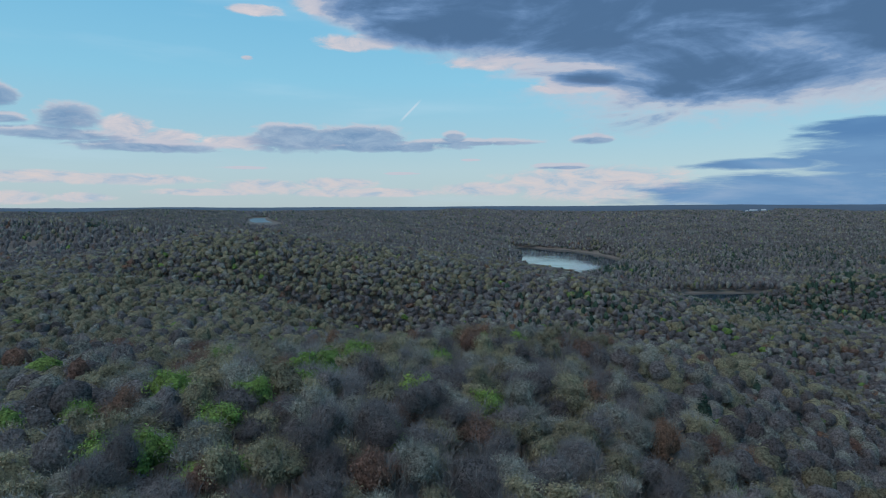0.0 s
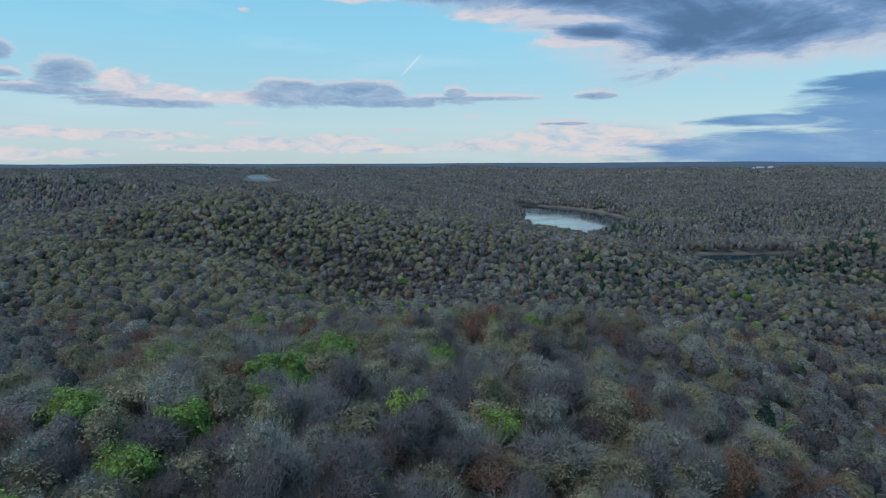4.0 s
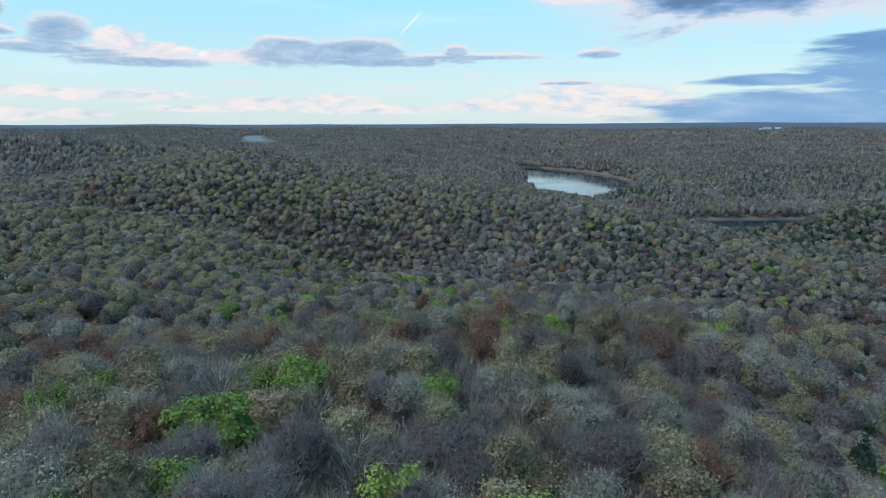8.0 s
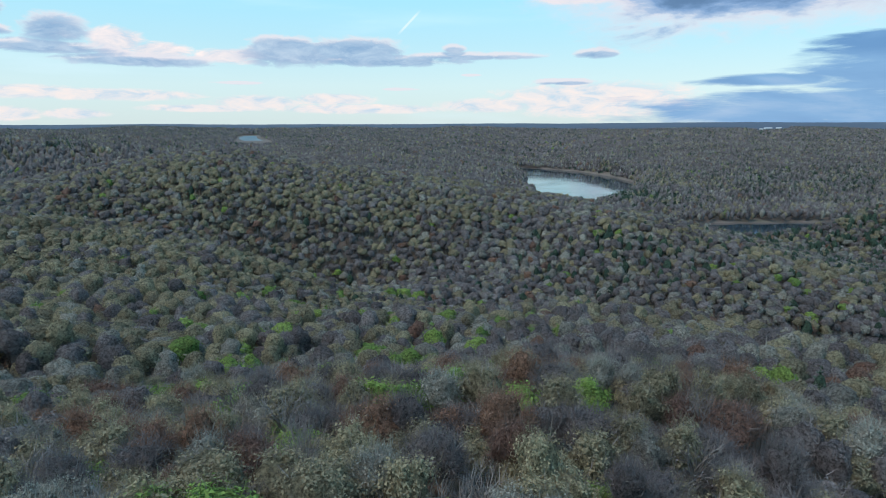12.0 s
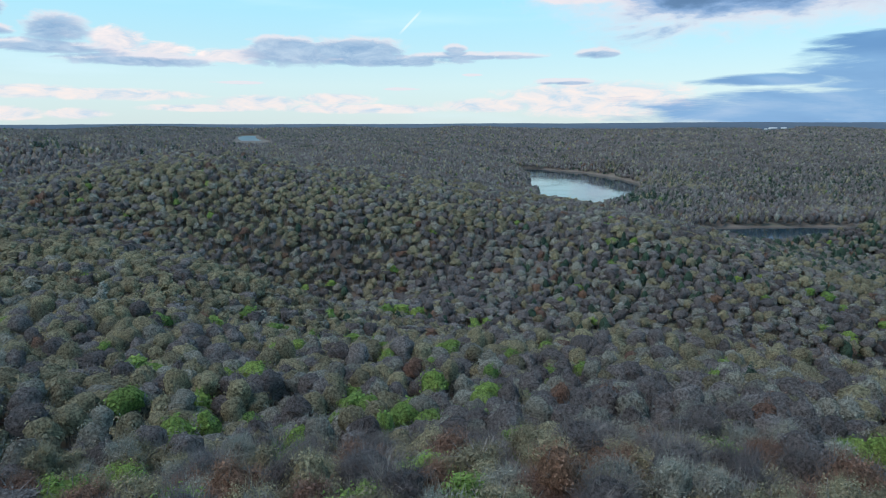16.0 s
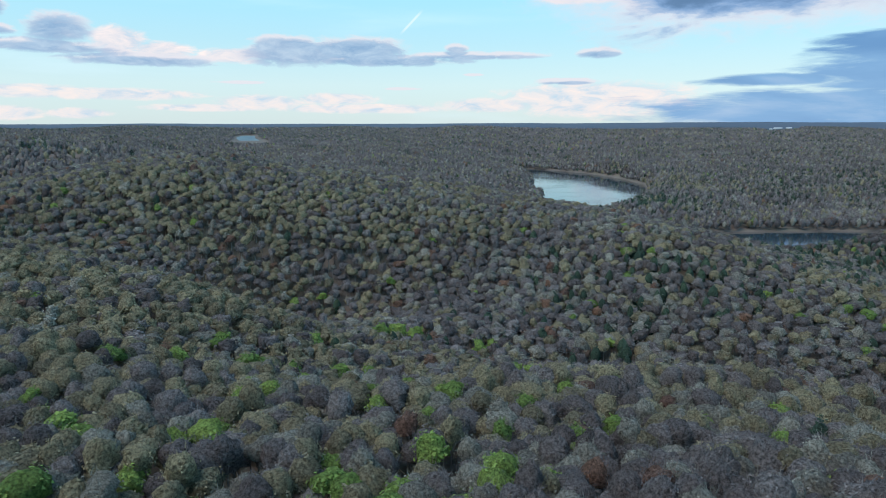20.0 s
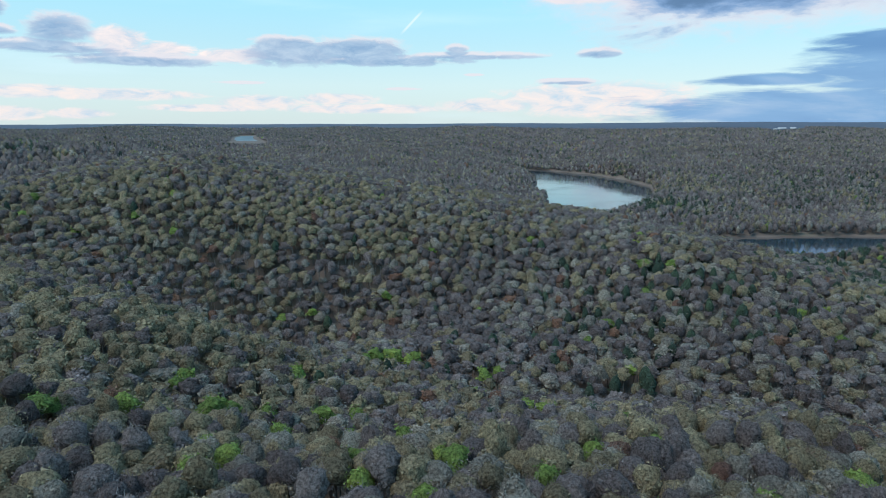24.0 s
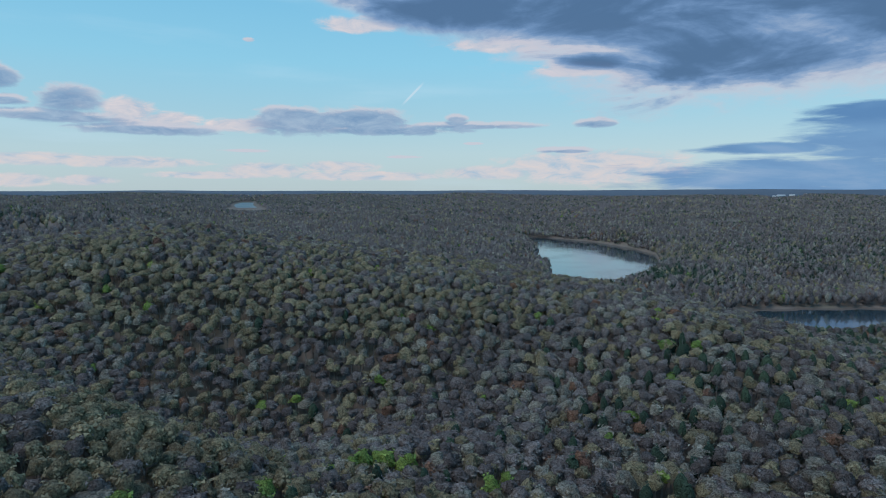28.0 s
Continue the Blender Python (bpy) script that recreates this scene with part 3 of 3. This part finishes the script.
def models(detail):
    """Six shapes of each kind, at a detail: 3 close by, 2 near, 1 on the hills beyond."""
    sets = []
    for kind in range(6):
        shapes = []
        for n in range(6):
            seed = 100 * kind + n + 1000 * detail
            if kind == 5:
                shapes.append(conifer(seed, *{3: (15, 8, 3), 2: (11, 6, 2), 1: (8, 5, 1)}[detail]))
                continue
            twigs = {3: (1700, 1200, 650, 150, 1200), 2: (140, 100, 50, 16, 100), 1: (16, 12, 8, 2, 12)}[detail][kind]
            leaves = {3: (200, 800, 1100, 1300, 600), 2: (170, 190, 210, 220, 190), 1: (60, 64, 66, 68, 64)}[detail][kind]
            size = {3: (0.2, 0.24, 0.28, 0.33, 0.26), 2: (0.34, 0.36, 0.44, 0.5, 0.38), 1: (0.78, 0.82, 0.84, 0.88, 0.8)}[detail][kind]
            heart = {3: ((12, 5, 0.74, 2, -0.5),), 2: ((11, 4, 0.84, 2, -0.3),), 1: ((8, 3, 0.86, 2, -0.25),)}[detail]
            if detail == 3 and kind == 0 and n > 3:  # open, pale-limbed trees
                shapes.append(broadleaf(seed, 260, 40, 0.2, 14, 6, 0.05, 1.6, 6, 16, (), 46, 0.09))
                continue
            shapes.append(broadleaf(seed, twigs, leaves, size, {3: 9, 2: 3, 1: 0}[detail], {3: 3, 2: 1, 1: 0}[detail],
                                    {3: 0.05, 2: 0.12, 1: 0.2}[detail], {3: 1.8, 2: 2.1, 1: 2.3}[detail], 6 if detail == 3 else 3, 18 if detail > 1 else 11, heart,
                                    {3: (110, 80, 40, 14, 70), 2: (30, 24, 12, 4, 20), 1: (9, 7, 4, 1, 6)}[detail][kind], {3: 0.08, 2: 0.13, 1: 0.2}[detail]))
        sets.append(shapes)
    return sets


def tuft(seed, around, rings):
    """A far crown: an uneven dome over a hidden bole, 15 m high."""
    t = Shape(seed)
    hubs = []
    for _ in range(6):
        d = t.rng.normal(size=3)
        d[2] = abs(d[2])
        hubs.append((None, d / np.linalg.norm(d)))
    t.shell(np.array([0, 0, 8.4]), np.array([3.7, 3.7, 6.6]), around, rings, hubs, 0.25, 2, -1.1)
    for _ in range(6):
        d = t.rng.normal(size=3)
        d[2] = abs(d[2])
        d /= np.linalg.norm(d)
        t.leaf(np.array([0, 0, 9.6]) + d * (3.6, 3.6, 5.2), d, 1.7)
    return t.arrays()


def knob(seed):
    """A crown at the edge of sight: an uneven cap, 15 m high."""
    t = Shape(seed)
    ring = [np.array([3.6 * math.cos(a), 3.6 * math.sin(a), t.rng.uniform(5.0, 7.5)]) * (t.rng.uniform(0.85, 1.15), t.rng.uniform(0.85, 1.15), 1) for a in np.arange(5) * 1.2566]
    tip = np.array([t.rng.normal(0, 0.6), t.rng.normal(0, 0.6), t.rng.uniform(13.5, 15.5)])
    for k in range(5):
        t.tri(ring[k], ring[(k + 1) % 5], tip, 2)
    return t.arrays()


def spire(seed, leaves):
    """A far conifer: a ragged cone of sprays."""
    t = Shape(seed)
    for k in range(leaves):
        f = (k + 0.5) / leaves
        a = 2.4 * k + t.rng.uniform(0, 1)
        d = np.array([math.cos(a), math.sin(a), 0.45])
        t.leaf(np.array([0, 0, 4 + 12.5 * f]) + d * (2.6 * (1 - f)), d, 4.0 * (1.15 - f))
    return t.arrays()


# ---- where the trees stand ----
# Trees that stand out by their colour: place on the plan, kind, size.
FRESH = [(-62, 141), (-108, 168), (-36, 164), (-31, 164), (-25, 182), (-20, 377), (-45, 124), (-42, 137), (-87, 123), (-59, 108), (-74, 127), (-53,
         110), (-1, 180), (-7, 231), (-141, 288), (-33, 148), (86, 282), (94, 284), (15, 358), (-60, 347), (-26, 327), (-8, 320), (-15, 303), (13,
         333), (-3, 343), (-33, 294), (3, 241), (82, 279), (-63, 446), (-119, 413), (-101, 426), (-39, 242), (-83, 312), (27, 230), (14, 226), (-62,
         381), (-65, 299), (-21, 323), (11, 322), (58, 403), (19, 535), (261, 575), (250, 581), (-79, 436), (-74, 440), (-53, 427), (-44, 453), (-33,
         457), (-14, 434), (-57, 390), (-62, 490), (-41, 543), (-35, 548), (-30, 549), (-26, 548), (-16, 550), (-19, 546)]
PINES = [(-53, 489), (-46, 524), (-56, 629), (-81, 656), (100, 538), (70, 528), (101, 593), (139, 645), (152, 626), (167, 621), (174, 618), (173,
         595), (147, 635), (164, 637), (182, 631), (190, 620), (100, 532), (84, 534)]
MARKED = [(x, y, 3, 0.85 + 0.13 * math.sin(7 * x + y)) for x, y in FRESH] + [(x, y, 5, 0.95 + 0.12 * math.sin(5 * x + y)) for x, y in PINES]


def scatter(x0, x1, y0, y1, gap, seed):
    rng = np.random.default_rng(seed)
    x, y = np.meshgrid(np.arange(x0, x1, gap), np.arange(y0, y1, gap * 0.87))
    x = x + (np.arange(x.shape[0]) % 2)[:, None] * gap / 2
    x, y = x.ravel(), y.ravel()
    return x + rng.uniform(-0.4, 0.4, len(x)) * gap, y + rng.uniform(-0.4, 0.4, len(x)) * gap, rng


def dry(x, y):
    return (shore_distance(LAKE, x, y) > 3) & (shore_distance(POND, x, y) > 3) & (shore_distance(FAR_LAKE, x, y) > 25) & ((np.abs(y - 2800) > 170) | (np.abs(x + 0.303 * (y - 180)) > 85)) & ((np.abs(x - 1925) > 95) | (np.abs(y - 3880) > 110))


def near(x, y, cx, cy, rx, ry):
    return np.exp(-(((x - cx) / rx) ** 2) - ((y - cy) / ry) ** 2)


def kinds_at(x, y, rng):
    """Which kind of tree grows at each place."""
    r = np.hypot(x, y)
    crest = np.clip((canopy(x, y) - 0.5 * (canopy(x, y - 60) + canopy(x, y + 60)) - 1) / 6, 0, 1)
    w1, w2, w3 = waves(x, y, 140, 21), waves(x, y, 60, 22), waves(x, y, 220, 23)
    chance = np.stack([
        0.55 + 0.15 * w1 + 0.5 * (r > 950),
        0.20 - 0.06 * w1 + 0.08 * w2,
        0.17 + 0.4 * crest + 0.12 * w3 + 2.0 * near(x, y, -200, 470, 150, 85) + 0.5 * near(x, y, -320, 700, 200, 160) + 0.9 * near(x, y, 140, 420, 110, 40) + 0.5 * near(x, y, -50, 880, 250, 60) + 1.5 * near(x, y, 490, 1540, 60, 130) + 0.8 * near(x, y, -170, 330, 110, 60),
        0.015 + 0.14 * near(x, y, -60, 360, 110, 90) * (w2 > -0.1) + 0.05 * near(x, y, -60, 160, 60, 70) + 0.05 * near(x, y, -30, 230, 80, 60),
        0.018 + 0.13 * near(x, y, -70, 150, 60, 60) + 0.04 * near(x, y, 0, 220, 120, 60) + 0.2 * near(x, y, -90, 225, 130, 28) + 0.08 * near(x, y, 40, 235, 60, 25),
        0.003 + 0.005 * (r > 430) + 0.16 * near(x, y, 150, 610, 90, 60) + 1.0 * near(x, y, 350, 690, 60, 80) * (w2 > -0.5) + 2.0 * near(x, y, 490, 840, 110, 80) * (w2 > -0.5)
        + 3 * near(x, y, 340, 1230, 70, 60) + 0.35 * near(x, y, 500, 1600, 120, 150) + 0.9 * near(x, y, 850, 1480, 380, 230) * (w2 > -0.6) + 0.9 * (r > 1300) * np.clip(w1 - 0.2, 0, 1) + 0.25 * np.clip((r - 1500) / 2000, 0, 1) + 0.12 * near(x, y, 65, 470, 45, 25)
        + 1.5 * near(x, y, -700, 1420, 60, 30)], 0).clip(0)
    chance /= chance.sum(0)
    return (rng.random(len(x))[None] > chance.cumsum(0)).sum(0).clip(0, 5)


def stand(x, y, kind, rng):
    """Places, turns and sizes of trees as columns: x, y, z, turn, scale over the ground, scale up."""
    size = rng.triangular(0.85, 1.1, 1.65, len(x))
    lift = np.where(kind == 5, rng.uniform(1.0, 1.3, len(x)), np.where(kind == 3, rng.uniform(0.95, 1.15, len(x)), rng.uniform(0.95, 1.28, len(x))))
    return np.stack([x, y, ground(x, y) - 0.1, rng.uniform(0, 6.2832, len(x)), size, lift], 1)


def plant(name, shapes, places, rng, skin, label, group):
    """One mesh of many trees of a kind, each turned and sized in its own way."""
    if not len(places):
        return
    which = rng.integers(len(shapes), size=len(places))
    verts, faces, slots, tints, start = [], [], [], [], 0
    for n, (corners, tris, slot) in enumerate(shapes):
        p = places[which == n]
        c, s = np.cos(p[:, 3, None]) * p[:, 4, None], np.sin(p[:, 3, None]) * p[:, 4, None]
        x, y, z = corners.T
        verts.append(np.stack([p[:, 0, None] + c * x - s * y, p[:, 1, None] + s * x + c * y, p[:, 2, None] + p[:, 5, None] * z], -1).reshape(-1, 3))
        faces.append((start + np.arange(len(p))[:, None, None] * len(corners) + tris).reshape(-1, 3))
        start += len(p) * len(corners)
        slots.append(np.tile(slot, len(p)))
        tints.append(np.repeat(rng.random(len(p)), len(corners)))
    slots = np.concatenate(slots)
    ob = new(name, mesh_of(name, np.concatenate(verts), np.concatenate(faces), [BARK, *skin], slots, np.concatenate(tints), slots == 2))
    tagged(ob, label, "trees", group, "stuff")


def grow_single(shapes, kind):
    """Meshes of the single trees of a kind: trunk and crown apart."""
    made = []
    for verts, faces, slots in shapes:
        pair = []
        for part_name, pick, skins in (("trunk", slots == 0, [BARK]), ("crown", slots > 0, SKIN[kind])):
            used, index = np.unique(faces[pick], return_inverse=True)
            pair.append(mesh_of(part_name, verts[used], index.reshape(-1, 3), skins, np.maximum(slots[pick] - 1, 0), smooth=slots[pick] == 2))
        made.append(pair)
    return made


def single_trees(places, kinds, rng):
    detail = models(3)
    grown = [grow_single(shapes, k) for k, shapes in enumerate(detail)]
    for (x, y, z, turn, size, lift), kind in zip(places, kinds):
        thing = new(KINDS[kind])
        tagged(thing, LABELS[kind], "tree", "trees of the " + ("pines" if kind == 5 else "hardwood forest"))
        thing.matrix_basis = Matrix.LocRotScale((x, y, z), Euler((0, 0, turn)), (size, size, lift))
        for part_name, me in zip(("trunk", "crown"), grown[kind][rng.integers(len(grown[kind]))]):
            new(part_name, me).parent = thing


def build_woods():
    marked = np.array(MARKED)
    # near woods
    x, y, rng = scatter(-190, 190, 40, 430, 6.6, 31)
    clear = np.hypot(x[:, None] - marked[:, 0], y[:, None] - marked[:, 1]).min(1) > 5.6
    x, y = x[clear], y[clear]
    kind = kinds_at(x, y, rng)
    keep = marked[:, 1] < 430
    x, y, kind = np.r_[x, marked[keep, 0]], np.r_[y, marked[keep, 1]], np.r_[kind, marked[keep, 2].astype(int)]
    places = stand(x, y, kind, rng)
    known = len(x) - keep.sum()
    places[:known, 5] *= rng.normal(1.0, 0.09, known).clip(0.82, 1.18)
    places[known:, 4], places[known:, 5] = marked[keep, 3] * 1.45, 0.78 + 0.5 * marked[keep, 3]
    alone = (np.abs(x) < 84) & (y > 62) & (y < 285)
    for k in range(6):
        spare = np.flatnonzero(alone & (kind == k))
        spare = spare[np.argsort(np.abs(x[spare]))][300:]
        alone[spare] = False
    single_trees(places[alone], kind[alone], rng)
    close = models(2)
    for k in range(6):
        plant("near_" + KINDS[k] + "s", close[k], places[~alone & (kind == k)], rng, SKIN[k], "near forest, " + LABELS[k], "forest")
    # hills
    x, y, rng = scatter(-800, 800, 430, 1000, 6.5, 32)
    keep = (np.abs(x) < 0.72 * y + 60) & dry(x, y) & (np.hypot(x[:, None] - marked[:, 0], y[:, None] - marked[:, 1]).min(1) > 5.6)
    x, y = x[keep], y[keep]
    x2, y2, _ = scatter(-420, 420, 40, 430, 7.6, 33)
    side = (np.abs(x2) > 188) & (np.abs(x2) < 0.75 * y2 + 70)
    x3, y3, _ = scatter(-190, 190, -70, 40, 7.6, 36)
    x, y = np.r_[x, x2[side], x3], np.r_[y, y2[side], y3]
    kind = kinds_at(x, y, rng)
    keep = marked[:, 1] >= 430
    x, y, kind = np.r_[x, marked[keep, 0]], np.r_[y, marked[keep, 1]], np.r_[kind, marked[keep, 2].astype(int)]
    places = stand(x, y, kind, rng)
    known = len(x) - keep.sum()
    places[known:, 4], places[known:, 5] = marked[keep, 3] * 1.45, 0.78 + 0.5 * marked[keep, 3]
    places[:, 4] *= 1.04
    middle = models(1)
    for k in range(6):
        plant("hill_" + KINDS[k] + "s", middle[k], places[kind == k], rng, SKIN[k], "hillside forest, " + LABELS[k], "forest")
    # beyond the main hill
    x, y, rng = scatter(-1900, 1900, 1000, 2500, 8.8, 34)
    lee = (x < 120) & (y < 1380)  # the back of the main hill, thinner woods
    keep = (np.abs(x) < 0.72 * y + 60) & dry(x, y) & (~lee | (rng.random(len(x)) < 0.4))
    x, y = x[keep], y[keep]
    kind = kinds_at(x, y, rng)
    places = stand(x, y, kind, rng)
    places[:, 4] *= 1.08
    for k in range(6):
        shapes = [spire(700 + n, 11) if k == 5 else tuft(700 + n, 5, 2) for n in range(6)]
        plant("valley_" + KINDS[k] + "s", shapes, places[kind == k], rng, SKIN[k], "valley forest, " + LABELS[k], "forest")
    # far plateau
    x, y, rng = scatter(-3500, 3500, 2500, 4400, 12.5, 35)
    keep = (np.abs(x) < 0.74 * y) & (np.hypot(x, y) < 4380) & dry(x, y)
    x, y = x[keep], y[keep]
    kind = kinds_at(x, y, rng)
    kind[kind == 1] = 0
    places = stand(x, y, kind, rng)
    places[:, 4] *= 2.0
    for k in range(6):
        shapes = [spire(800 + n, 6) if k == 5 else knob(800 + n) for n in range(6)]
        plant("far_" + KINDS[k] + "s", shapes, places[kind == k], rng, SKIN[k], "far forest, " + LABELS[k], "forest")


build_woods()


# ---- farm on the far plateau ----
def box(bm, x0, x1, y0, y1, z0, z1):
    v = [bm.verts.new((x, y, z)) for z in (z0, z1) for x, y in ((x0, y0), (x1, y0), (x1, y1), (x0, y1))]
    for f in ((3, 2, 1, 0), (4, 5, 6, 7), (0, 1, 5, 4), (1, 2, 6, 5), (2, 3, 7, 6), (3, 0, 4, 7)):
        bm.faces.new([v[i] for i in f])


def part(name, bm, skin, parent, label=""):
    me = bpy.data.meshes.new(name)
    bm.to_mesh(me)
    bm.free()
    me.materials.append(skin)
    ob = new(name, me)
    ob.parent = parent
    return tagged(ob, label)


def farm_building(name, label, category, long, deep, high, x, y, turn, windows):
    """A white gabled building: walls with gable ends, a roof with overhanging eaves, a row of windows and a door."""
    thing = tagged(new(name), label, category, "farm buildings")
    thing.matrix_basis = pose(x, y, float(ground(np.array([x]), np.array([y]))[0]) - 0.5, 0, 0, turn)
    a, b, ridge = long / 2, deep / 2, high + deep * 0.3
    bm = bmesh.new()
    ends = [[bm.verts.new(p) for p in ((s, -b, -1), (s, b, -1), (s, b, high), (s, 0, ridge), (s, -b, high))] for s in (-a, a)]
    bm.faces.new(ends[0][::-1])
    bm.faces.new(ends[1])
    for i in range(5):
        j = (i + 1) % 5
        bm.faces.new((ends[0][i], ends[0][j], ends[1][j], ends[1][i]))
    part("wall", bm, WHITE_SIDING, thing)
    bm = bmesh.new()
    rows = []
    for s in (-a - 0.8, a + 0.8):
        rows.append([bm.verts.new((s, y0, z0)) for y0, z0 in ((-b - 0.8, high - 0.45), (0, ridge + 0.05), (b + 0.8, high - 0.45), (b + 0.8, high - 0.15), (0, ridge + 0.4), (-b - 0.8, high - 0.15))])
    for i in range(6):
        j = (i + 1) % 6
        bm.faces.new((rows[0][i], rows[0][j], rows[1][j], rows[1][i]))
    bm.faces.new(rows[0][::-1])
    bm.faces.new(rows[1])
    part("roof", bm, METAL_ROOF, thing)
    for k in range(windows):
        bm = bmesh.new()
        c = -a + long * (k + 1) / (windows + 1)
        box(bm, c - 0.7, c + 0.7, -b - 0.08, -b + 0.02, 1.6, 3.2)
        part("window", bm, DARK_GLASS, thing)
    bm = bmesh.new()
    box(bm, -a + 1.2, -a + 3.6, -b - 0.1, -b + 0.02, -0.5, 3.0)
    part("door", bm, METAL_ROOF, thing)


FARM_X, FARM_Y = 1925.0, 3930.0
farm_building("barn", "long white barn with a pale metal roof among far trees", "barn", 46, 16, 9.5, FARM_X, FARM_Y, 6, 9)
farm_building("barn", "white barn with a pale roof beside a longer barn", "barn", 28, 14, 8, FARM_X + 50, FARM_Y - 25, -8, 5)
farm_building("farmhouse", "small white farmhouse with a pale gabled roof", "house", 14, 10, 9, FARM_X - 48, FARM_Y - 15, 15, 3)
